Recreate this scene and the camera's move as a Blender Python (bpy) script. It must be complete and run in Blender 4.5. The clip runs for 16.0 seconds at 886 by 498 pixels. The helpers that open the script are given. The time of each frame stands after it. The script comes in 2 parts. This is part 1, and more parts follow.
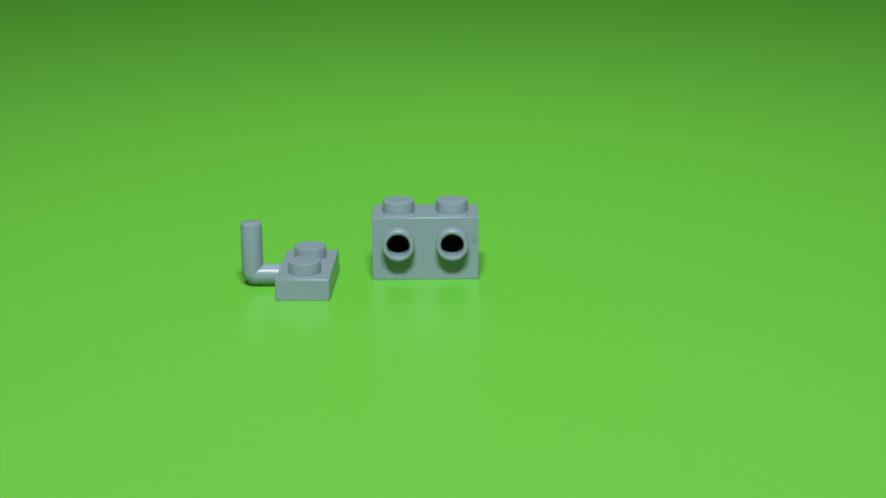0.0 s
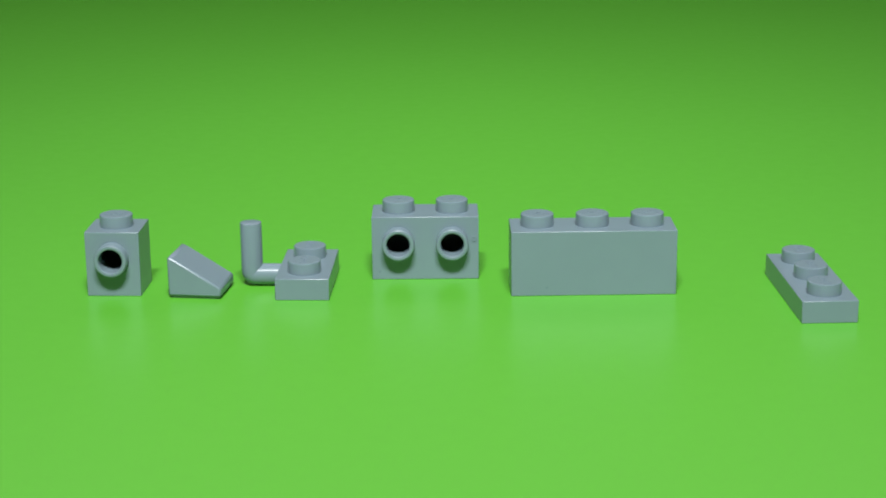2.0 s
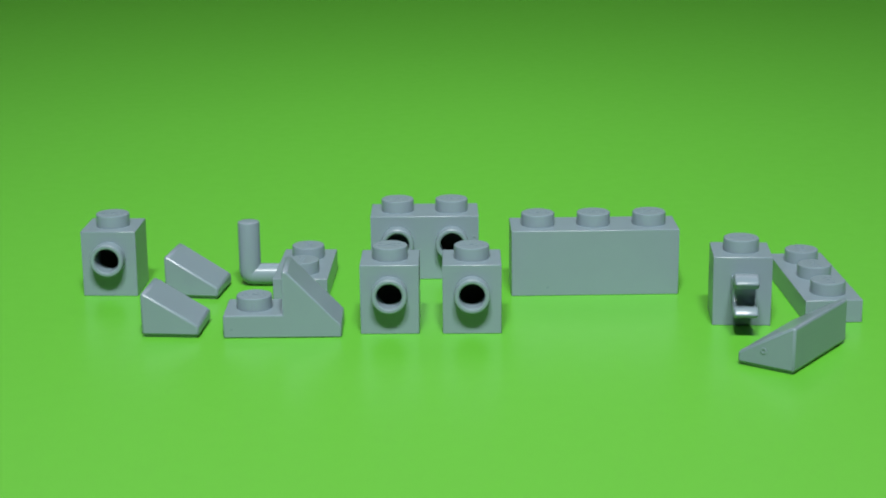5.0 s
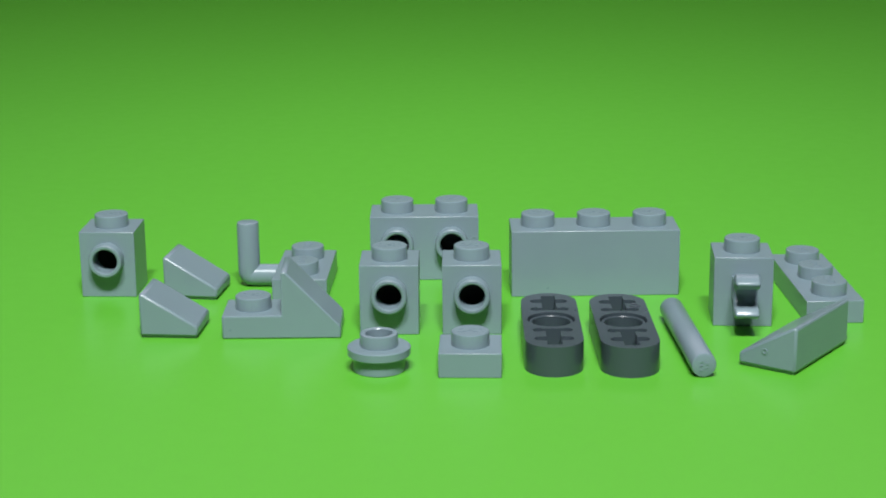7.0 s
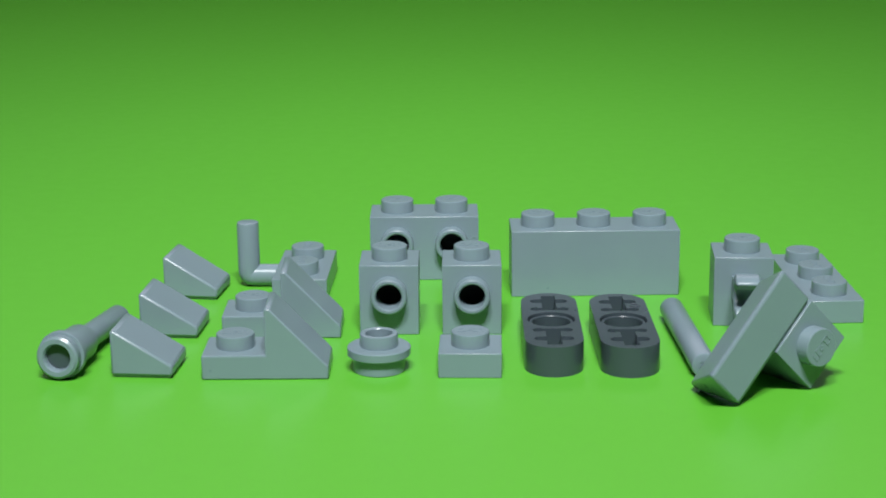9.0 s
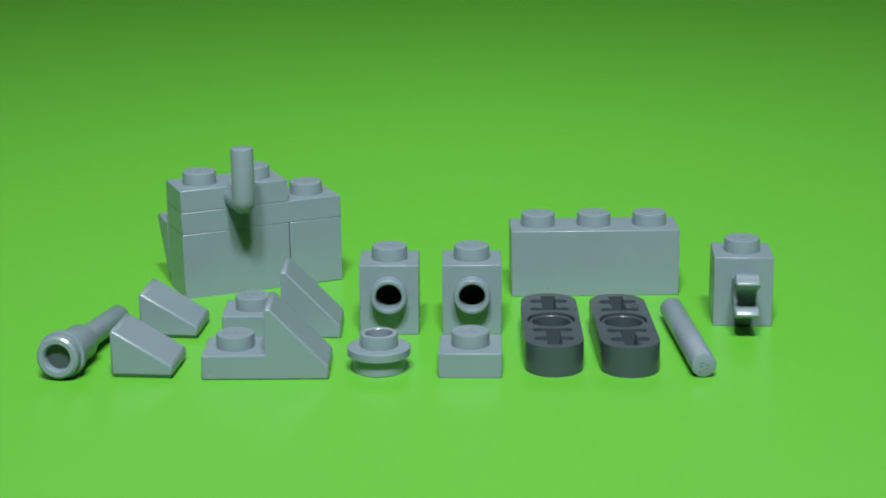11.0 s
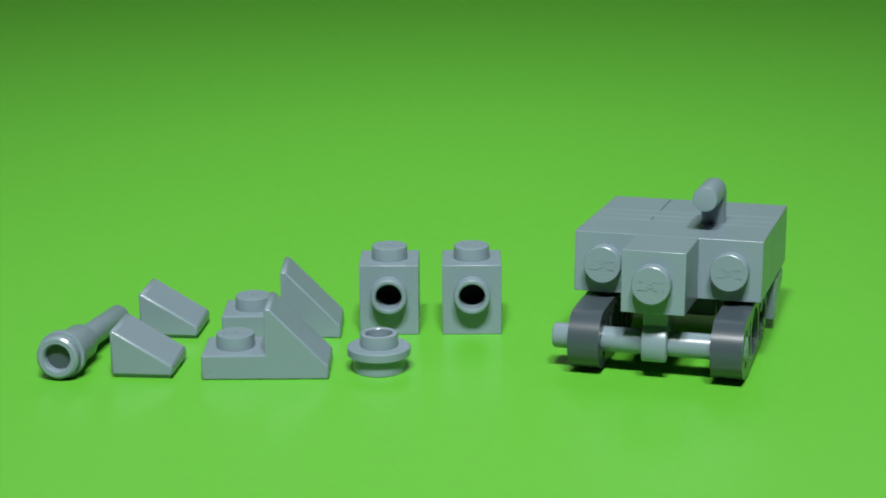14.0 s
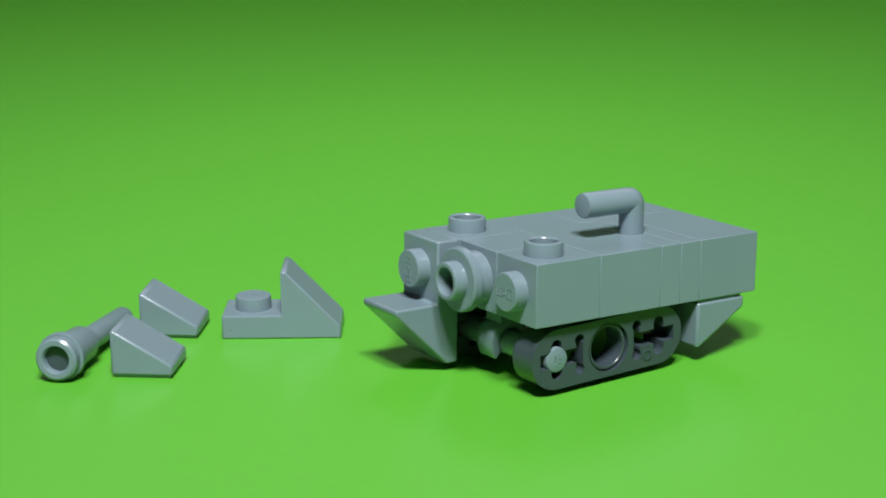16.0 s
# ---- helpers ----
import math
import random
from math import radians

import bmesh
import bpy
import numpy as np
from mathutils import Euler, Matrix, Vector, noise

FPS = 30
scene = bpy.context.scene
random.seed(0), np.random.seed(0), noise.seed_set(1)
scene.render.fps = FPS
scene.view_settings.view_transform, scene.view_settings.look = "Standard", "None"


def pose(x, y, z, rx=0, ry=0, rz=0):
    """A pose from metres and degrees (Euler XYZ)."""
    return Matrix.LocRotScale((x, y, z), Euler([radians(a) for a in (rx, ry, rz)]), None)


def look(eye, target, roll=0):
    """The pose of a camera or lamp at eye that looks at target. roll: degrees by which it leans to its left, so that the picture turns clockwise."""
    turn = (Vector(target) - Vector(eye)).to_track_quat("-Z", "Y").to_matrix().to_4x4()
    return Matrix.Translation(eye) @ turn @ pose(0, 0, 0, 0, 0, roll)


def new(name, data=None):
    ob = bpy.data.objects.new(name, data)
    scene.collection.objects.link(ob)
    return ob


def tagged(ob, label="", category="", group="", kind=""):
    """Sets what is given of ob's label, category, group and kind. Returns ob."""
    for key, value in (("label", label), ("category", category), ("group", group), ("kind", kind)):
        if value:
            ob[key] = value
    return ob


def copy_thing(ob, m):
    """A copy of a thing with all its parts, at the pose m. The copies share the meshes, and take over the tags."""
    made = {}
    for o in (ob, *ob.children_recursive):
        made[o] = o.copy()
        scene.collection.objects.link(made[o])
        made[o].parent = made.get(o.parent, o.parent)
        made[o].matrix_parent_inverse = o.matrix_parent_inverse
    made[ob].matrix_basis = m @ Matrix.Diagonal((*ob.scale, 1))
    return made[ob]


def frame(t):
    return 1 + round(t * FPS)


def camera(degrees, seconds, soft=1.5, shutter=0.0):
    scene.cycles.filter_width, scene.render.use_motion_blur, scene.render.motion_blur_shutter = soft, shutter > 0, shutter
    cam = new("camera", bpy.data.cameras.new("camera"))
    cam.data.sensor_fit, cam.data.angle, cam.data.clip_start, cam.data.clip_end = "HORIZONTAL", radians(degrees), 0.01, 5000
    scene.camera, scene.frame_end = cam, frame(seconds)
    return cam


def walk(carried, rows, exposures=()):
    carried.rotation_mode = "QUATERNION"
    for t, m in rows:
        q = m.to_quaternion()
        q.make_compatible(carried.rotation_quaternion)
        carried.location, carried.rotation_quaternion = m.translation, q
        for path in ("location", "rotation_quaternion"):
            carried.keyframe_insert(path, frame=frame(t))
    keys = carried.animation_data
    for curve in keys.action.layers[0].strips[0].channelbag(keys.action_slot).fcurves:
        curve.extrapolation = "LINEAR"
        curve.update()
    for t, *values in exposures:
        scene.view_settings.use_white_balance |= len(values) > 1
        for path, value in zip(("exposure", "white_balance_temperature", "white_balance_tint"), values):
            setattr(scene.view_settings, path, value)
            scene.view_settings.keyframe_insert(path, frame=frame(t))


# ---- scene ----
# lengths below are in millimetres unless noted; everything is scaled to metres on the way in
MM = 0.001
Y0 = 235.0   # the origin lies this far in front of the lens


def cam_pose(forward, height, pitch, yaw, roll):
    return pose(0, (forward - Y0) * MM, height * MM) @ pose(0, 0, 0, 0, 0, yaw) @ pose(0, 0, 0, 90 - pitch) @ pose(0, 0, 0, 0, 0, roll)


# ---- camera: almost still, creeping a few millimetres forward over the first shots ----
cam = camera(27.443, 16.0, soft=1.85)
walk(cam, [
    (0.0, cam_pose(-3.15, 78.42, 15.818, 0.023, -0.526)),
    (1.5, cam_pose(-3.0, 78.3, 15.81, 0.023, -0.526)),
    (3.0, cam_pose(-2.01, 77.4, 15.70, 0.022, -0.526)),
    (4.2, cam_pose(-1.4, 76.6, 15.58, 0.018, -0.526)),
    (6.4, cam_pose(0.0, 75.12, 15.322, 0.005, -0.526)),
    (9.0, cam_pose(0.0, 75.12, 15.322, 0.005, -0.526)),
    (16.0, cam_pose(0.0, 75.12, 15.322, 0.005, -0.526))],
    exposures=[(0.0, 0.0), (16.0, 0.0)])

# ---- light: a dim room and two lamps above and behind the lens, one on either side ----
world = bpy.data.worlds.new("room_air")
scene.world = world
world.use_nodes = True
world.node_tree.nodes["Background"].inputs["Color"].default_value = (0.8, 0.9, 1.0, 1)
world.node_tree.nodes["Background"].inputs["Strength"].default_value = 0.01


def lamp(name, eye, target, sx, sy, watts, colour, spread=180):
    data = bpy.data.lights.new(name, "AREA")
    data.shape, data.size, data.size_y, data.energy, data.color = "RECTANGLE", sx, sy, watts, colour
    data.spread = radians(spread)
    ob = new(name, data)
    ob.matrix_basis = look(eye, target)
    return ob


for side in (-1, 1):
    lamp("desk_lamp", (0.056 * side, -0.345, 0.545), (0, 0.13, 0), 0.07, 0.065, 0.68, (0.97, 0.98, 1.0), 78)
# unseen wide lamp behind the card, added to lend card and bricks a pale sheen
lamp("card_sheen_lamp", (0, 1.49, 1.31), (0, 0.0, 0.4), 2.3, 0.70, 6.2, (1.0, 0.82, 1.0))


# ---- materials ----
def material(name):
    m = bpy.data.materials.new(name)
    m.use_nodes = True
    nt = m.node_tree
    return m, nt, nt.nodes["Principled BSDF"]


def plastic(name, colour, rough):
    """Moulded plastic: slightly uneven tint, fine scuffs in the gloss, a faint skin."""
    m, nt, b = material(name)
    co = nt.nodes.new("ShaderNodeTexCoord")
    tint = nt.nodes.new("ShaderNodeTexNoise")
    tint.inputs["Scale"].default_value, tint.inputs["Detail"].default_value = 160, 3
    nt.links.new(co.outputs["Object"], tint.inputs["Vector"])
    ramp = nt.nodes.new("ShaderNodeValToRGB")
    ramp.color_ramp.elements[0].position, ramp.color_ramp.elements[1].position = 0.3, 0.75
    ramp.color_ramp.elements[0].color = (*[c * 0.975 for c in colour], 1)
    ramp.color_ramp.elements[1].color = (*[min(1, c * 1.02) for c in colour], 1)
    nt.links.new(tint.outputs["Fac"], ramp.inputs["Fac"])
    nt.links.new(ramp.outputs["Color"], b.inputs["Base Color"])
    scuff = nt.nodes.new("ShaderNodeTexNoise")
    scuff.inputs["Scale"].default_value, scuff.inputs["Detail"].default_value, scuff.inputs["Roughness"].default_value = 420, 4, 0.6
    nt.links.new(co.outputs["Object"], scuff.inputs["Vector"])
    rr = nt.nodes.new("ShaderNodeMapRange")
    rr.inputs["To Min"].default_value, rr.inputs["To Max"].default_value = rough - 0.02, rough + 0.03
    nt.links.new(scuff.outputs["Fac"], rr.inputs["Value"])
    nt.links.new(rr.outputs["Result"], b.inputs["Roughness"])
    bump = nt.nodes.new("ShaderNodeBump")
    bump.inputs["Strength"].default_value, bump.inputs["Distance"].default_value = 0.002, 0.00001
    nt.links.new(scuff.outputs["Fac"], bump.inputs["Height"])
    nt.links.new(bump.outputs["Normal"], b.inputs["Normal"])
    b.inputs["IOR"].default_value = 1.52
    return m


grey = plastic("light_bluish_grey_plastic", (0.184, 0.254, 0.287), 0.28)
dark = plastic("dark_bluish_grey_plastic", (0.050, 0.070, 0.082), 0.28)


def sheet_material():
    m, nt, b = material("green_glossy_card")
    co = nt.nodes.new("ShaderNodeTexCoord")
    cloud = nt.nodes.new("ShaderNodeTexNoise")
    cloud.inputs["Scale"].default_value, cloud.inputs["Detail"].default_value = 9, 4
    nt.links.new(co.outputs["Object"], cloud.inputs["Vector"])
    ramp = nt.nodes.new("ShaderNodeValToRGB")
    ramp.color_ramp.elements[0].color = (0.106, 0.440, 0.034, 1)
    ramp.color_ramp.elements[1].color = (0.113, 0.462, 0.037, 1)
    nt.links.new(cloud.outputs["Fac"], ramp.inputs["Fac"])
    speck = nt.nodes.new("ShaderNodeTexVoronoi")
    speck.inputs["Scale"].default_value = 16
    nt.links.new(co.outputs["Object"], speck.inputs["Vector"])
    dust = nt.nodes.new("ShaderNodeMapRange")
    dust.inputs["From Min"].default_value, dust.inputs["From Max"].default_value = 0.004, 0.009
    dust.inputs["To Min"].default_value, dust.inputs["To Max"].default_value = 0.35, 0.0
    nt.links.new(speck.outputs["Distance"], dust.inputs["Value"])
    mix = nt.nodes.new("ShaderNodeMixRGB")
    mix.inputs["Color2"].default_value = (0.06, 0.24, 0.03, 1)
    nt.links.new(dust.outputs["Result"], mix.inputs["Fac"])
    nt.links.new(ramp.outputs["Color"], mix.inputs["Color1"])
    nt.links.new(mix.outputs["Color"], b.inputs["Base Color"])
    grain = nt.nodes.new("ShaderNodeTexNoise")
    grain.inputs["Scale"].default_value, grain.inputs["Detail"].default_value = 350, 4
    nt.links.new(co.outputs["Object"], grain.inputs["Vector"])
    rr = nt.nodes.new("ShaderNodeMapRange")
    rr.inputs["To Min"].default_value, rr.inputs["To Max"].default_value = 0.28, 0.34
    nt.links.new(grain.outputs["Fac"], rr.inputs["Value"])
    nt.links.new(rr.outputs["Result"], b.inputs["Roughness"])
    bump = nt.nodes.new("ShaderNodeBump")
    bump.inputs["Strength"].default_value, bump.inputs["Distance"].default_value = 0.012, 0.0003
    nt.links.new(grain.outputs["Fac"], bump.inputs["Height"])
    nt.links.new(bump.outputs["Normal"], b.inputs["Normal"])
    return m


green = sheet_material()


def wall_material(name, colour):
    m, nt, b = material(name)
    co = nt.nodes.new("ShaderNodeTexCoord")
    n = nt.nodes.new("ShaderNodeTexNoise")
    n.inputs["Scale"].default_value, n.inputs["Detail"].default_value = 6, 6
    nt.links.new(co.outputs["Object"], n.inputs["Vector"])
    ramp = nt.nodes.new("ShaderNodeValToRGB")
    ramp.color_ramp.elements[0].color = (*[c * 0.9 for c in colour], 1)
    ramp.color_ramp.elements[1].color = (*colour, 1)
    nt.links.new(n.outputs["Fac"], ramp.inputs["Fac"])
    nt.links.new(ramp.outputs["Color"], b.inputs["Base Color"])
    b.inputs["Roughness"].default_value = 0.85
    return m


plaster = wall_material("painted_plaster", (0.10, 0.10, 0.10))
tabletop = wall_material("dull_table_top", (0.30, 0.27, 0.24))


# ---- mesh helpers ----
def finish(bm, name, mat, smooth=24, flat=0.0):
    """flat: faces larger than this many square millimetres keep a flat normal, so that only the eased edges are rounded."""
    bmesh.ops.recalc_face_normals(bm, faces=bm.faces)
    even = [not (flat and f.calc_area() > flat) for f in bm.faces]
    bmesh.ops.scale(bm, vec=(MM, MM, MM), verts=bm.verts)
    me = bpy.data.meshes.new(name)
    bm.to_mesh(me)
    bm.free()
    me.materials.append(mat)
    me.set_sharp_from_angle(angle=radians(smooth))
    me.polygons.foreach_set("use_smooth", even)
    return me


def part(name, data, parent, m=None, label=""):
    ob = new(name, data)
    ob.parent = parent
    if m is not None:
        ob.matrix_basis = m
    return tagged(ob, label)


def at(x, y, z, rx=0, ry=0, rz=0):
    return pose(x * MM, y * MM, z * MM, rx, ry, rz)


def bevelled(bm, width, segments=2, limit=25):
    edges = [e for e in bm.edges if len(e.link_faces) == 2 and e.calc_face_angle(0) > radians(limit)]
    bmesh.ops.bevel(bm, geom=edges, offset=width, segments=segments, affect="EDGES", profile=0.5)
    return bm


def add_box(bm, x0, x1, y0, y1, z0, z1):
    r = bmesh.ops.create_cube(bm, size=1)
    bmesh.ops.scale(bm, vec=(x1 - x0, y1 - y0, z1 - z0), verts=r["verts"])
    bmesh.ops.translate(bm, vec=((x0 + x1) / 2, (y0 + y1) / 2, (z0 + z1) / 2), verts=r["verts"])
    return bm


def box(x0, x1, y0, y1, z0, z1, bevel=0.0):
    bm = add_box(bmesh.new(), x0, x1, y0, y1, z0, z1)
    return bevelled(bm, bevel) if bevel else bm


def prism(outline, y0, y1, bevel=0.0):
    """An outline in x and z, drawn out along y."""
    bm = bmesh.new()
    a = [bm.verts.new((x, y0, z)) for x, z in outline]
    b = [bm.verts.new((x, y1, z)) for x, z in outline]
    bm.faces.new(a)
    bm.faces.new(b[::-1])
    n = len(a)
    for i in range(n):
        bm.faces.new((a[i], b[i], b[(i + 1) % n], a[(i + 1) % n]))
    bmesh.ops.recalc_face_normals(bm, faces=bm.faces)
    return bevelled(bm, bevel) if bevel else bm


def turned(profile, steps=40, axis="Z"):
    """A body of revolution from (radius, height) pairs; ends at radius 0 are closed."""
    bm = bmesh.new()
    rings = []
    for r, h in profile:
        if r < 1e-6:
            rings.append([bm.verts.new((0, 0, h))])
        else:
            rings.append([bm.verts.new((r * math.cos(2 * math.pi * i / steps), r * math.sin(2 * math.pi * i / steps), h)) for i in range(steps)])
    for a, b in zip(rings, rings[1:]):
        for i in range(steps):
            j = (i + 1) % steps
            if len(a) == 1 and len(b) > 1:
                bm.faces.new((a[0], b[j], b[i]))
            elif len(b) == 1 and len(a) > 1:
                bm.faces.new((a[i], a[j], b[0]))
            elif len(a) > 1:
                bm.faces.new((a[i], a[j], b[j], b[i]))
    if axis == "Y":
        bmesh.ops.rotate(bm, matrix=Matrix.Rotation(radians(90), 3, "X"), verts=bm.verts)
    if axis == "X":
        bmesh.ops.rotate(bm, matrix=Matrix.Rotation(radians(90), 3, "Y"), verts=bm.verts)
    return bm


def rod_bm(r, length, axis="Z", edge=0.2):
    """A round bar along its axis from 0 to length, with eased ends."""
    return turned([(0, 0), (r - edge, 0), (r - edge * 0.3, edge * 0.3), (r, edge), (r, length - edge), (r - edge * 0.3, length - edge * 0.3), (r - edge, length), (0, length)], 36, axis)


def carved(bm, cutters):
    """The body with the cutters taken out of it."""
    def temp(b):
        bmesh.ops.recalc_face_normals(b, faces=b.faces)
        me = bpy.data.meshes.new("temp")
        b.to_mesh(me)
        b.free()
        return new("temp", me)
    body = temp(bm)
    cuts = [temp(c) for c in cutters]
    for c in cuts:
        mod = body.modifiers.new("cut", "BOOLEAN")
        mod.operation, mod.object, mod.solver = "DIFFERENCE", c, "EXACT"
    dg = bpy.context.evaluated_depsgraph_get()
    out = bmesh.new()
    out.from_mesh(bpy.data.meshes.new_from_object(body.evaluated_get(dg)))
    for ob in (body, *cuts):
        me = ob.data
        bpy.data.objects.remove(ob)
        bpy.data.meshes.remove(me)
    bmesh.ops.remove_doubles(out, verts=out.verts, dist=1e-4)
    return out


# ---- setting: a green card sweep on a table, in a plain room (metres) ----
def sweep():
    line = [(-0.70, 0.0), (-0.2, 0.0), (0.1, 0.0), (0.42, 0.0)]
    for i in range(1, 17):
        a = radians(78) * i / 16
        line.append((0.42 + 0.30 * math.sin(a), 0.30 * (1 - math.cos(a))))
    line.append((line[-1][0] + 0.04, line[-1][1] + 0.19))
    bm = bmesh.new()
    top = [[bm.verts.new((x, y, z)) for y, z in line] for x in (-0.75, -0.25, 0.25, 0.75)]
    for a, b in zip(top, top[1:]):
        for i in range(len(line) - 1):
            bm.faces.new((a[i], b[i], b[i + 1], a[i + 1]))
    bmesh.ops.recalc_face_normals(bm, faces=bm.faces)
    bmesh.ops.solidify(bm, geom=bm.faces[:], thickness=0.0008)
    if max(v.co.z for v in bm.verts if v.co.y < 0) > 0.0001:
        bmesh.ops.translate(bm, vec=(0, 0, -0.0008), verts=bm.verts)
    bmesh.ops.scale(bm, vec=(1 / MM,) * 3, verts=bm.verts)
    return tagged(new("backdrop", finish(bm, "backdrop", green)), "bright green glossy card sheet sweeping up at its far end", "backdrop", kind="structure")


sweep()


def slab(name, lo, hi, mat, label, category):
    bm = box(*[c / MM for pair in zip(lo, hi) for c in pair])
    return tagged(new(name, finish(bm, name, mat)), label, category, kind="structure")


slab("floor", (-1.5, -1.5, -0.04), (1.5, 1.5, -0.003), tabletop, "dull brown table surface under the green card", "floor")
slab("ceiling", (-1.5, -1.5, 1.7), (1.5, 1.5, 1.75), plaster, "plain grey painted ceiling of the room", "ceiling")
# the opening is added too, as a place for the unseen sheen lamp
wall = carved(box(-1500, 1500, 1500, 1550, -40, 1750), [box(-1200, 1200, 1400, 1700, 940, 1680)])
tagged(new("wall_north", finish(wall, "wall_north", plaster)), "plain grey painted wall with an added opening for the sheen lamp", "wall", kind="structure")
slab("wall_south", (-1.5, -1.55, -0.04), (1.5, -1.5, 1.75), plaster, "plain grey painted wall of the room", "wall")
slab("wall_east", (1.5, -1.55, -0.04), (1.55, 1.55, 1.75), plaster, "plain grey painted wall of the room", "wall")
slab("wall_west", (-1.55, -1.55, -0.04), (-1.5, 1.55, 1.75), plaster, "plain grey painted wall of the room", "wall")


# ---- the toy parts ----
C = 3.9   # half the width of a one-stud part
stud_mesh = finish(turned([(2.4, -0.05), (2.4, 1.57), (2.36, 1.72), (2.25, 1.8), (0, 1.8)], 40), "stud", grey)


def mark_bm():
    """A raised maker's mark on a stud, as plain bars."""
    bm = bmesh.new()
    for x in (-1.55, -0.85, 0.85, 1.55):
        add_box(bm, x - 0.09, x + 0.09, -0.62, 0.62, 1.76, 1.855)
    for x, y in ((-1.28, -0.5), (-0.6, 0.5), (-0.6, -0.5), (0.6, 0.5), (1.2, -0.5), (1.2, 0.5)):
        add_box(bm, x - 0.24, x + 0.24, y - 0.08, y + 0.08, 1.76, 1.85)
    ring = [(0.2, 1.77), (0.2, 1.86), (0.36, 1.86), (0.36, 1.77)]
    n = 16
    rows = [[bm.verts.new((r * math.cos(2 * math.pi * i / n), r * math.sin(2 * math.pi * i / n), z)) for i in range(n)] for r, z in ring]
    for a, b in zip(rows, rows[1:]):
        for i in range(n):
            bm.faces.new((a[i], a[(i + 1) % n], b[(i + 1) % n], b[i]))
    return bm


def ring_bm(r, rim, lift):
    """A low moulded ring round the z axis."""
    return turned([(r - rim, -0.05), (r - rim, lift * 0.8), (r - rim * 0.7, lift), (r - rim * 0.3, lift), (r, lift * 0.8), (r, -0.05)], 20)


def end_mark_bm():
    """Faint moulded writing on a bar's end, as plain bars."""
    bm = bmesh.new()
    for x, y, w in ((-0.55, 0.3, 0.3), (0.0, 0.35, 0.12), (0.5, 0.3, 0.25), (-0.3, -0.3, 0.12), (0.25, -0.35, 0.3)):
        add_box(bm, x - w / 2, x + w / 2, y - 0.2, y + 0.2, -0.03, 0.06)
    return bm


mould_ring = finish(ring_bm(0.42, 0.2, 0.09), "mould_mark", grey)
end_mark = finish(end_mark_bm(), "end_mark", grey)
mark_mesh = finish(mark_bm(), "raised_mark", grey)
STUD_Z = 5.7
hollow_stud_mesh = finish(turned([(1.72, -1.0), (1.72, 1.62), (1.80, 1.74), (1.92, 1.8), (2.2, 1.8), (2.34, 1.72), (2.4, 1.55), (2.4, -0.05)], 40), "hollow_stud", grey)


def add_stud(thing, x, z, turn=0):
    s = part("stud", stud_mesh, thing, at(x, 0, z, 0, 0, turn))
    part("raised_mark", mark_mesh, s, None)
    return s


def brick_body(n, h, holes=()):
    """A hollow box open below, with round holes through the front face."""
    x = 4 * n - 0.06
    wall = 1.3
    cutters = [box(-x + wall, x - wall, -C + wall, C - wall, -1, h - 1.2)]
    for hx in holes:
        c = rod_bm(1.75, 4, "Y", 0.01)
        bmesh.ops.translate(c, vec=(hx, -C + wall + 0.5, STUD_Z), verts=c.verts)
        cutters.append(c)
    return carved(box(-x, x, -C, C, 0, h, 0.1), cutters)


def thing(name, label, category, group=""):
    return tagged(new(name), label, category, group)


def brick(name, n, h, label, category, holes=(), group=""):
    t = thing(name, label, category, group)
    part("body", finish(brick_body(n, h, holes), name + "_body", grey, 50, 2.5), t)
    for i in range(n):
        add_stud(t, 8 * i - 4 * (n - 1), h, 0 if n > 1 else 180)
    for hx in holes:
        part("side_stud", hollow_stud_mesh, t, at(hx, -C, STUD_Z, 90), "hollow round side stud")
    return t


def hook_plate():
    t = brick("plate_with_bar", 2, 3.2, "light grey one by two plate with an upright bar arm", "toy brick")
    bm = bmesh.new()
    path, r, steps = [(C - 0.3, 1.6), (7.6, 1.6)], 1.6, 28
    for i in range(1, 7):
        a = radians(90) * i / 6
        path.append((7.6 + 0.6 * math.sin(a), 1.6 + 0.6 * (1 - math.cos(a))))
    path += [(8.2, 9.3), (8.2, 9.55), (8.2, 9.6)]
    rings = []
    for i, (y, z) in enumerate(path):
        y2, z2 = path[min(i + 1, len(path) - 1)]
        y1, z1 = path[max(i - 1, 0)]
        d = Vector((0, y2 - y1, z2 - z1)).normalized()
        side = Vector((1, 0, 0)).cross(d)
        rr = r if i < len(path) - 2 else (r - 0.07 if i == len(path) - 2 else r - 0.25)
        rings.append([bm.verts.new(Vector((0, y, z)) + rr * (math.cos(2 * math.pi * k / steps) * Vector((1, 0, 0)) + math.sin(2 * math.pi * k / steps) * side)) for k in range(steps)])
    for a, b in zip(rings, rings[1:]):
        for k in range(steps):
            bm.faces.new((a[k], a[(k + 1) % steps], b[(k + 1) % steps], b[k]))
    bm.faces.new(rings[0][::-1])
    bm.faces.new(rings[-1])
    part("bar_arm", finish(bm, "bar_arm", grey, 50), t, None, "smooth round bar bent upwards")
    return t


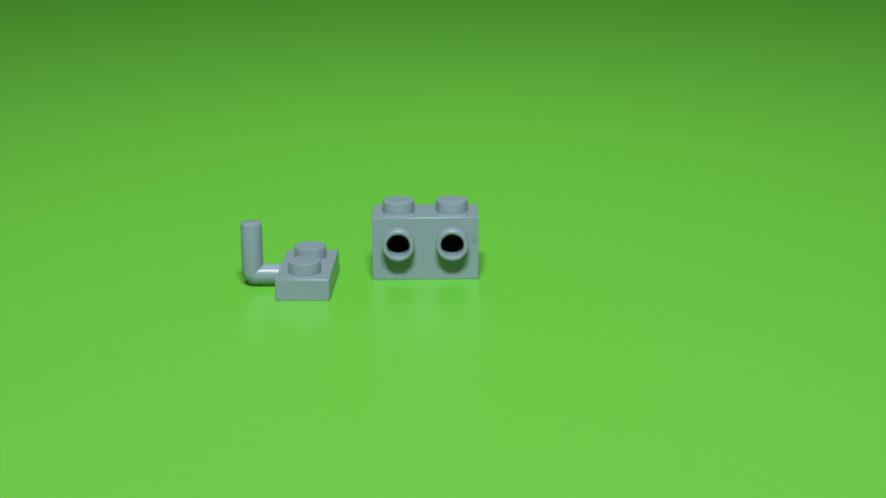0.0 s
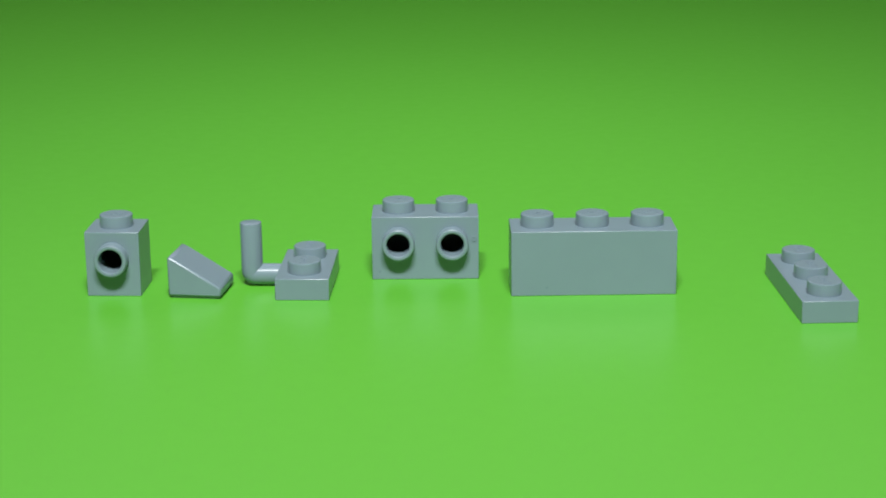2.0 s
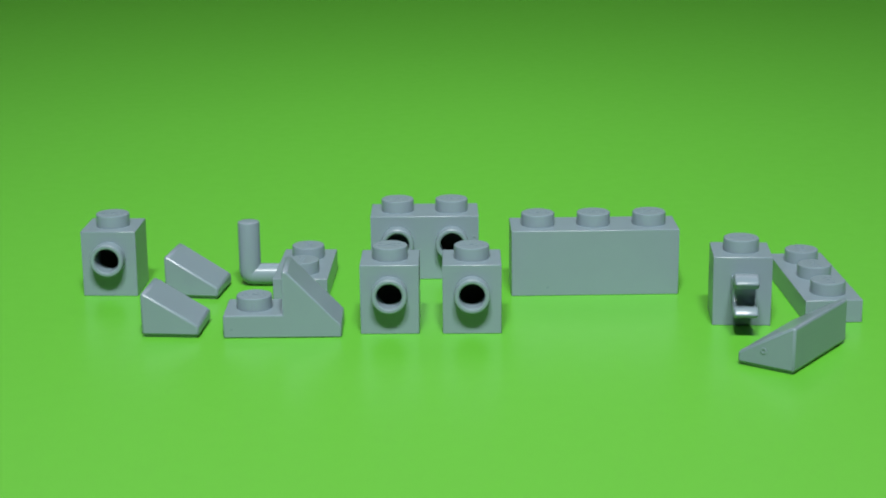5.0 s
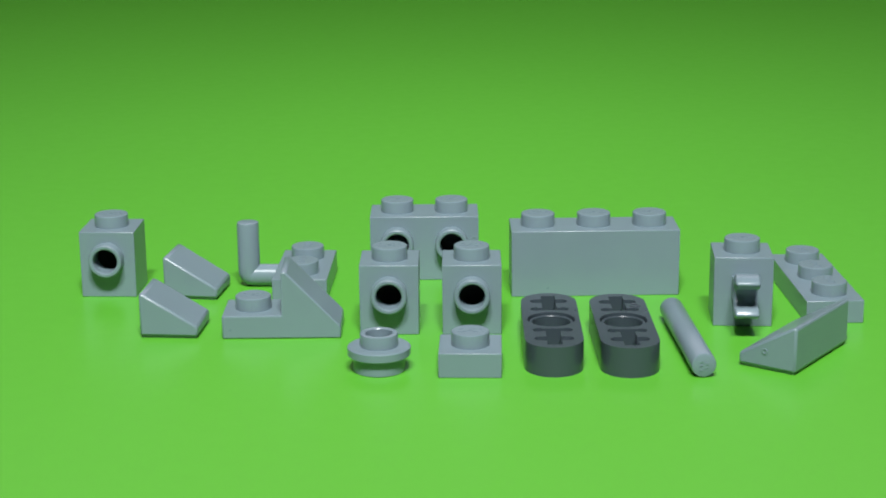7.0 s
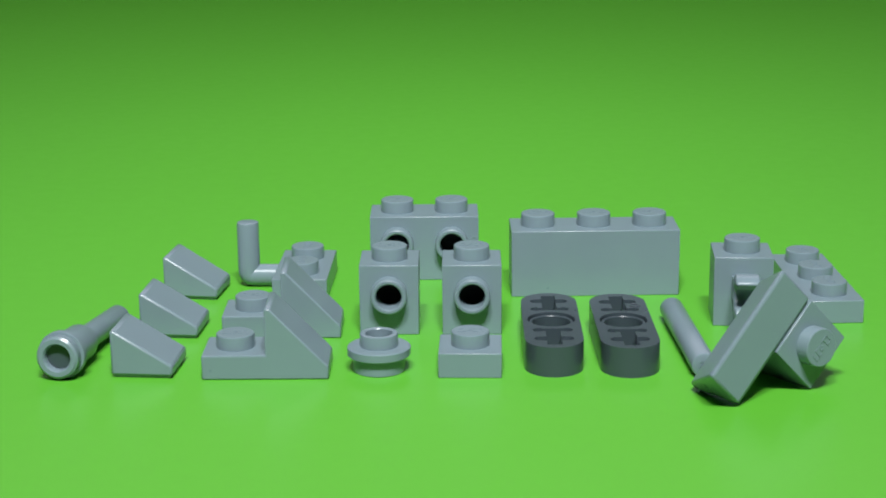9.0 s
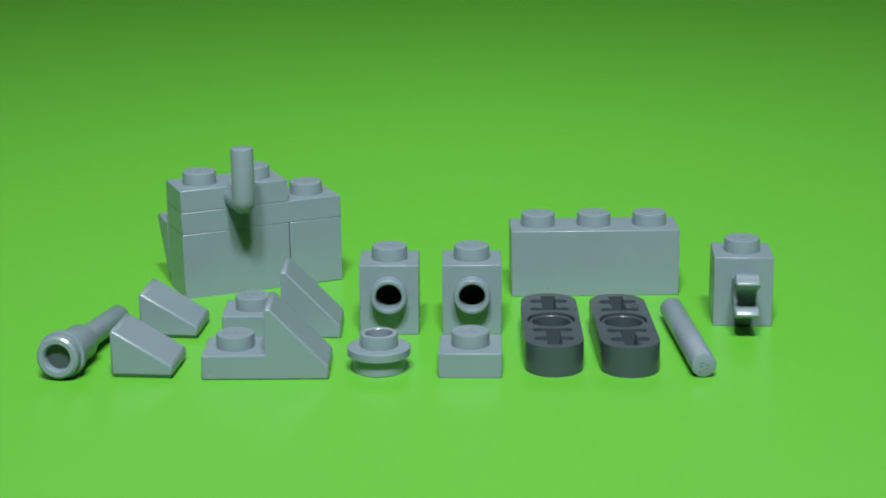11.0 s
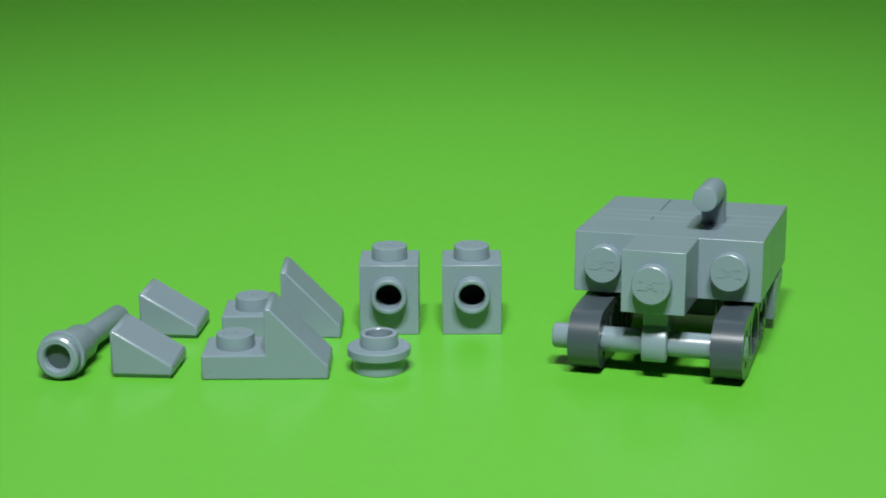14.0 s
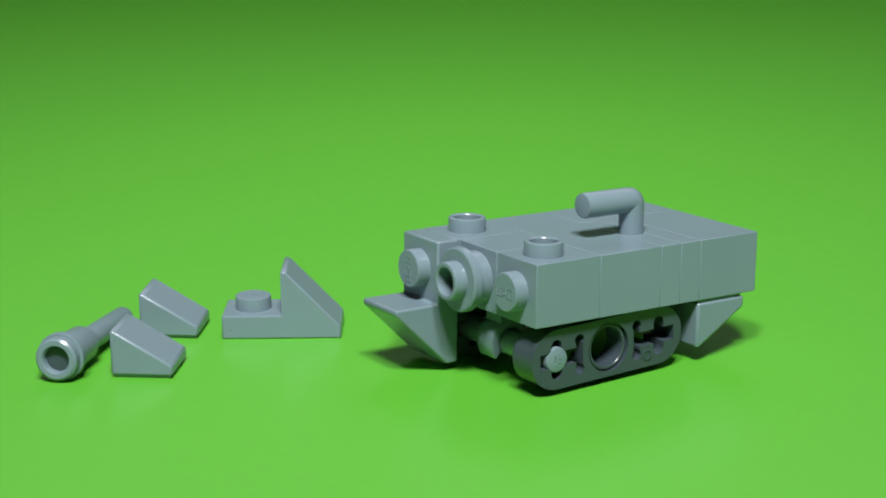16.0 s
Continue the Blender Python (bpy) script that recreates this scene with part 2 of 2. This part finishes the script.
def clip_brick():
    t = brick("brick_with_clip", 1, 9.6, "light grey one by one brick with a horizontal clip", "toy brick")
    outer, inner, cy, cz = 2.95, 1.64, -8.5, 5.6
    line = []
    for i in range(25):
        a = radians(-134 + 268 * i / 24)
        line.append((cy + outer * math.cos(a), cz + outer * math.sin(a)))
    for i in range(25):
        a = radians(134 - 268 * i / 24)
        line.append((cy + inner * math.cos(a), cz + inner * math.sin(a)))
    bm = bmesh.new()
    a = [bm.verts.new((-1.6, y, z)) for y, z in line]
    b = [bm.verts.new((1.6, y, z)) for y, z in line]
    n = 25
    for i in range(n - 1):
        j = 49 - i
        bm.faces.new((a[i], a[i + 1], a[j - 1], a[j]))
        bm.faces.new((b[j], b[j - 1], b[i + 1], b[i]))
    for i in range(50):
        k = (i + 1) % 50
        bm.faces.new((a[k], a[i], b[i], b[k]))
    bmesh.ops.recalc_face_normals(bm, faces=bm.faces)
    bevelled(bm, 0.3, 3, 50)
    add_box(bm, -1.55, 1.55, -6.4, -3.8, cz - 1.5, cz + 1.5)
    part("clip", finish(bm, "clip", grey, 35), t, None, "open c-shaped clip")
    return t


def cheese(name, width, label, group, tall=1):
    """A small slope; tall=1: the high edge lies at +x."""
    t = thing(name, label, "toy slope", group)
    s = tall
    outline = [(-C * s, 0.35), (C * s, 0.35), (C * s, 6.15), ((C - 0.55) * s, 6.15), (-C * s, 1.75)]
    bm = prism(outline, -width / 2, width / 2, 0.32)
    part("body", finish(bm, name + "_body", grey, 50, 2.5), t)
    bm = box(-C + 0.35, C - 0.35, -width / 2 + 0.35, width / 2 - 0.35, 0, 0.6, 0.06)
    part("foot", finish(bm, name + "_foot", grey, 50, 2.5), t, None, "narrow recessed rim under the slope")
    return t


def cut_slope():
    t = thing("slope_with_stud", "light grey steep slope joined to a one-stud plate", "toy slope", "steep slopes")
    outline = [(0.05, 0), (7.9, 0), (7.9, 1.7), (0.75, 9.2), (0.05, 9.2)]
    body = prism([(-7.9, 0), *outline, (0.05, 3.2), (-7.9, 3.2)], -C, C, 0.24)
    part("body", finish(body, "slope_body", grey, 50, 2.5), t)
    add_stud(t, -4, 3.2, 180)
    return t


def round_plate():
    t = thing("round_plate", "light grey one-stud round plate with a hollow stud", "toy plate")
    bm = turned([(2.4, 0.0), (3.2, 0.0), (3.3, 0.1), (3.3, 1.95), (3.35, 2.0), (3.85, 2.0), (4.0, 2.15), (4.0, 3.05), (3.8, 3.2), (2.3, 3.2), (2.3, 2.2), (0, 2.2)], 48)
    part("body", finish(bm, "round_body", grey), t)
    bm = turned([(1.7, 2.1), (1.7, 4.75), (1.78, 4.86), (1.9, 4.9), (2.2, 4.9), (2.34, 4.84), (2.4, 4.68), (2.4, 3.1)], 40)
    part("hollow_stud", finish(bm, "open_stud", grey), t)
    return t


def liftarm():
    t = thing("liftarm", "dark grey thin three-hole liftarm with cross-shaped end holes", "toy beam", "liftarms")
    R, line = 3.72, []
    for i in range(19):
        a = radians(180 * i / 18)
        line.append((R * math.cos(a), 8 + R * math.sin(a)))
    for i in range(19):
        a = radians(180 + 180 * i / 18)
        line.append((R * math.cos(a), -8 + R * math.sin(a)))
    bm = bmesh.new()
    a = [bm.verts.new((x, y, 0)) for x, y in line]
    b = [bm.verts.new((x, y, 3.9)) for x, y in line]
    bm.faces.new(a[::-1])
    bm.faces.new(b)
    for i in range(len(a)):
        k = (i + 1) % len(a)
        bm.faces.new((a[i], a[k], b[k], b[i]))
    bevelled(bm, 0.24, 3, 40)
    cuts = []
    for y in (-8, 8):
        k = 1 if y > 0 else -1
        slot = sorted((3.95 * k, 5.0 * k))
        neck = sorted((4.4 * k, 6.0 * k))
        cuts += [box(-1.9, 1.9, *slot, -1, 5), box(-0.95, 0.95, *neck, -1, 5)]
        for x in (-1.85, 1.85):
            c = turned([(0, -1), (0.72, -1), (0.72, 5), (0, 5)], 16)
            bmesh.ops.translate(c, vec=(x, 4.48 * k, 0), verts=c.verts)
            cuts.append(c)
        cuts += [box(-0.95, 0.95, y - 2.45, y + 2.45, -1, 5), box(-1.75, 1.75, y - 0.82, y + 0.82, -1, 5)]
        for x in (-1.7, 1.7):
            c = turned([(0, -1), (0.8, -1), (0.8, 5), (0, 5)], 16)
            bmesh.ops.translate(c, vec=(x, y, 0), verts=c.verts)
            cuts.append(c)
    c = turned([(0, -1), (2.45, -1), (2.45, 5), (0, 5)], 40)
    cuts.append(c)
    for z0, z1 in ((3.2, 5), (-1, 0.8)):
        cuts.append(turned([(0, z0), (3.1, z0), (3.1, z1), (0, z1)], 40))
    part("body", finish(carved(bm, cuts), "liftarm_body", dark), t)
    ring = turned([(2.46, 0.5), (2.46, 3.5), (2.55, 3.6), (2.8, 3.6), (2.8, 3.1), (2.8, 0.9), (2.8, 0.4), (2.55, 0.4), (2.46, 0.5)], 40)
    part("hole_rim", finish(ring, "hole_rim", dark), t)
    return t


def bar():
    t = thing("bar", "light grey plain round plastic bar", "toy bar")
    bm = rod_bm(1.59, 24.3, "X", 0.34)
    bmesh.ops.translate(bm, vec=(-12.15, 0, 0), verts=bm.verts)
    r = part("rod", finish(bm, "rod", grey), t)
    part("end_mark", end_mark, r, at(12.15, 0, 0, 0, 90, 0))
    part("end_mark", end_mark, r, at(-12.15, 0, 0, 0, -90, 0))
    return t


def spyglass():
    t = thing("spyglass", "light grey toy spyglass lying on the green card", "toy spyglass")
    bm = turned([(1.6, 1.2), (1.65, 0.3), (1.85, 0.0), (2.4, 0.0), (2.7, 0.25), (2.7, 1.3), (2.6, 1.45), (2.98, 1.5), (3.05, 1.6), (3.05, 2.4), (2.9, 2.6), (2.45, 2.7), (2.38, 8.0), (2.22, 8.5), (1.72, 8.75), (1.58, 9.0), (1.58, 22.2), (1.42, 22.6), (1.1, 22.8), (0, 22.8)], 40, "Y")
    bmesh.ops.rotate(bm, matrix=Matrix.Rotation(radians(180), 3, "Z"), verts=bm.verts)
    part("tube", finish(bm, "tube", grey), t)
    bm = turned([(0, 1.0), (1.66, 1.0), (1.66, 1.3), (0, 1.3)], 32, "Y")
    bmesh.ops.rotate(bm, matrix=Matrix.Rotation(radians(180), 3, "Z"), verts=bm.verts)
    part("lens", finish(bm, "lens", dark), t, None, "dark recessed eyepiece")
    return t


brick_two = brick("side_stud_brick", 2, 9.6, "light grey one by two brick with two hollow side studs", "toy brick", (-4, 4))
hook = hook_plate()
brick_side = brick("side_stud_brick", 1, 9.6, "light grey one by one brick with one hollow side stud", "toy brick", (0,), "one by one side stud bricks")
brick_left = copy_thing(brick_side, Matrix())
brick_right = copy_thing(brick_side, Matrix())
brick_three = brick("brick", 3, 9.6, "light grey plain one by three brick", "toy brick")
brick_clip = clip_brick()
plate_three = brick("plate", 3, 3.2, "light grey one by three plate", "toy plate")
plate_one = brick("plate", 1, 3.2, "light grey one by one plate", "toy plate")
slope_far = cheese("slope", 7.8, "light grey one by one sloped piece", "small slopes", -1)
slope_mid = copy_thing(slope_far, Matrix())
slope_near = copy_thing(slope_far, Matrix())
slope_wide = cheese("slope", 15.8, "light grey two-stud wide sloped piece", "")
part("mould_mark", mould_ring, slope_wide, at(-0.3, -7.9, 2.5, 90), "small round moulding mark")
part("mould_mark", mould_ring, brick_two, at(7.25, -C, 6.2, 90), "small round moulding mark")
steep_far = cut_slope()
steep_near = copy_thing(steep_far, Matrix())
disc = round_plate()
arm_left = liftarm()
arm_right = copy_thing(arm_left, Matrix())
# one beam carries a moulded pip by an end hole, the other has shallow ledges in its cross-shaped holes
boss = finish(ring_bm(0.75, 0.3, 0.12), "moulded_pip", dark)
part("moulded_pip", boss, arm_right, at(2.15, 6.15, 3.9), "small moulded ring")
ledge = finish(box(-0.62, 0.62, -0.66, 0.66, 0.4, 3.35, 0.15), "hole_ledge", dark)
for x in (-1.75, 1.75):
    for y in (-8, 8):
        part("hole_ledge", ledge, arm_left, at(x, y, 0), "shallow ledge in the cross-shaped hole")
rod = bar()
scope = spyglass()


# ---- what moves: each part is set down, then built into the vehicle ----
def motions():
    # the growing model's own axes: across, along the stacking, out of the studded side; then its origin
    states = {
        "S1": (-0.5857, -0.4157, -0.6958, 0.5274, -0.8473, 0.0623, 41.61, 217.87, 7.87),
        "SA": (-0.955, -0.296, 0, 0, 0, 1, 8.5, 268.0, 0.0),
        "S2": (-0.9182, -0.3957, -0.008, -0.0116, -0.0151, 0.9998, -16.37, 261.22, 0.10),
        "S3": (0.8175, 0.5755, 0.0, 0.0167, -0.0500, 0.9981, 10.20, 252.2, 0.10),
        "S4": (0.9159, 0.4014, 0.0, 0.0132, -0.0429, 0.9990, 14.85, 251.0, 0.10),
        "S5": (0.0155, 0.0003, 0.9999, -0.9993, 0.0353, 0.0155, 43.69, 257.18, -0.1),
        "S6": (-0.9434, 0.0197, 0.3311, -0.0230, -0.9997, -0.0061, 45.97, 245.12, 4.12),
        "S7": (0.9558, -0.2940, 0.0059, -0.2939, -0.9541, 0.0574, 24.25, 247.83, 10.80),
        "S8": (0.9486, -0.3165, -0.0006, -0.3161, -0.9473, 0.0525, 20.83, 247.08, 11.10),
        "S9": (0.9229, -0.3850, -0.0035, -0.3841, -0.9213, 0.0610, 18.15, 250.36, 10.94),
        "S10": (0.6006, -0.7993, 0.0193, -0.7993, -0.5997, 0.0397, 32.14, 249.20, 11.20),
        "S11": (0.5592, -0.8287, 0.0228, -0.8288, -0.5581, 0.0394, 26.68, 243.31, 11.34),
    }

    def frame_of(u, v, w, o):
        return Matrix(((u[0], v[0], w[0], o[0]), (u[1], v[1], w[1], o[1]), (u[2], v[2], w[2], o[2]), (0, 0, 0, 1)))

    def model(name):
        s = states[name]
        u = Vector(s[:3]).normalized()
        v = Vector(s[3:6])
        v = (v - u * u.dot(v)).normalized()
        return frame_of(u, v, u.cross(v), (s[6] * MM, (s[7] - Y0) * MM, s[8] * MM))

    def fixed(x, y, z, u, v, w):
        """A part's own axes x, y, z in the model's axes, with its origin at u, v, w."""
        return frame_of(x, y, z, (u * MM, v * MM, w * MM))

    U, V, Wd = Vector((1, 0, 0)), Vector((0, 1, 0)), Vector((0, 0, 1))
    ROD_V, ROD_W = 31.2, 8.5
    lean = radians(2.6)
    av = Vector((0, math.cos(lean), math.sin(lean)))     # along the liftarms
    aw = Vector((0, -math.sin(lean), math.cos(lean)))

    def arm(u, way=1):
        c = Vector((0, ROD_V, ROD_W)) - 8 * av
        return fixed(-aw * way, av * way, U, u, c.y, c.z)

    seats = {
        brick_two: fixed(U, -Wd, V, 16, 0, 0), brick_side: fixed(U, -Wd, V, 4, 0, 0),
        plate_three: fixed(U, -Wd, V, 12, 9.6, 0), hook: fixed(U, -Wd, V, 16, 12.8, 0), plate_one: fixed(U, -Wd, V, 4, 12.8, 0),
        brick_three: fixed(U, -Wd, V, 12, 16, 0), brick_clip: fixed(U, -Wd, V, 12, 25.6, 0),
        slope_wide: fixed(V, -U, Wd, 8, STUD_Z, 3.95), slope_far: fixed(-V, U, Wd, 20, STUD_Z, 3.95),
        rod: fixed(U, V, Wd, 11.0, ROD_V, ROD_W), arm_right: arm(19.1, -1), arm_left: arm(1.4),
        brick_right: fixed(-U, Wd, V, 20, 25.6, 0), brick_left: fixed(-U, Wd, V, 4, 25.6, 0),
        disc: fixed(U, -Wd, V, 12, 35.2, 0), steep_near: fixed(Wd, U, V, 4, 35.2, 4),
    }
    # on the card: the first moment in view, and the place
    laid = {
        brick_two: (None, at(-2.73, 25.88, 0)), hook: (None, at(-20.16, 19.77, 0, 0, 0, 87.9)),
        slope_far: (0.2, at(-35.56, 16.81, 0, 0, 0, -8.0)), brick_side: (0.7, at(-47.81, 18.72, 0, 0, 0, -2.6)),
        brick_three: (1.2, at(21.60, 17.00, 0, 0, 0, 0.8)), plate_three: (1.7, at(52.50, 11.10, 0, 0, 0, 92.1)),
        brick_clip: (2.1, at(40.51, 2.25, 0, 0, 0, -3.9)), brick_right: (2.6, at(3.81, -0.27, 0, 0, 0, -0.6)),
        brick_left: (3.1, at(-7.21, -0.07, 0, 0, 0, -0.7)), steep_far: (3.6, at(-21.59, -1.40, 0)),
        slope_mid: (4.0, at(-36.30, -1.0, 0, 0, 0, -5.0)), slope_wide: (4.5, at(44.96, -13.56, 0, 0, 0, -35.9)),
        rod: (5.0, at(31.61, -10.31, 1.6, 0, 0, 92.6)), arm_right: (5.4, at(23.29, -10.6, 0, 0, 0, 0.5)),
        arm_left: (5.9, at(13.96, -10.05, 0, 0, 0, -0.7)), plate_one: (6.4, at(3.32, -17.82, 0, 0, 0, -1.9)),
        disc: (6.9, at(-8.19, -17.97, 0, 0, 0, -0.4)), steep_near: (7.4, at(-22.23, -17.80, 0, 0, 0, -0.5)),
        slope_near: (7.9, at(-37.36, -16.9, 0, 0, 0, -5.6)), scope: (8.3, at(-48.05, -21.6, 3.05, -3.7, 0, -10.0)),
    }
    # the model's steps: the last moment of the old pose, the new pose, and what joins
    steps = [
        (8.8, "S1", (brick_side, slope_wide)), (9.3, "SA", (brick_two,)), (9.8, "SA", (slope_far,)), (10.2, "SA", (plate_three,)),
        (10.7, "S2", (hook,)), (11.2, "S2", (plate_one,)), (11.7, "S3", (brick_three,)), (12.1, "S4", (brick_clip,)),
        (12.6, "S5", (rod,)), (13.1, "S6", (arm_right,)), (13.6, "S7", (arm_left,)), (14.0, "S8", (brick_right,)),
        (14.5, "S9", (brick_left,)), (15.0, "S10", (disc,)), (15.5, "S11", (steep_near,)),
    ]
    nudges = {disc: (14.0, at(-7.78, -17.97, 0, 0, 0, -0.4)), scope: (14.0, at(-48.05, -22.3, 3.05, -3.7, 0, -12.0))}

    def between(rows, t, goal):
        """From the last row's pose to the goal within a tenth of a second."""
        start = rows[-1][1]
        rows.append((t, start))
        q0, q1 = start.to_quaternion(), goal.to_quaternion()
        if q0.rotation_difference(q1).angle > radians(80):
            for k in (1, 2):
                m = q0.slerp(q1, k / 3).to_matrix().to_4x4()
                m.translation = start.translation.lerp(goal.translation, k / 3)
                rows.append((t + k / 30, m))
        else:
            rows.append((t + 2 / 30, start))
        rows.append((t + 0.1, goal))

    for i, (ob, (t0, place)) in enumerate(laid.items()):
        if t0 is None:
            rows = [(0.0, place)]
        else:
            wait = place.copy()
            # those not yet set down wait in rows on the card, beside the lens
            wait.translation = ((125 + 26 * (i % 4)) * MM, (-150 + 30 * (i // 4)) * MM, place.translation.z)
            rows = [(0.0, wait)]
            between(rows, t0, place)
        if ob in nudges:
            t, goal = nudges[ob]
            between(rows, t, goal)
        joined = False
        for t, name, joins in steps:
            joined = joined or ob in joins
            if joined:
                goal = model(name) @ seats[ob]
                if (goal.translation - rows[-1][1].translation).length > 1e-6:
                    between(rows, t, goal)
        if rows[-1][0] < 16.0:
            rows.append((16.0, rows[-1][1]))
        walk(ob, rows)


motions()
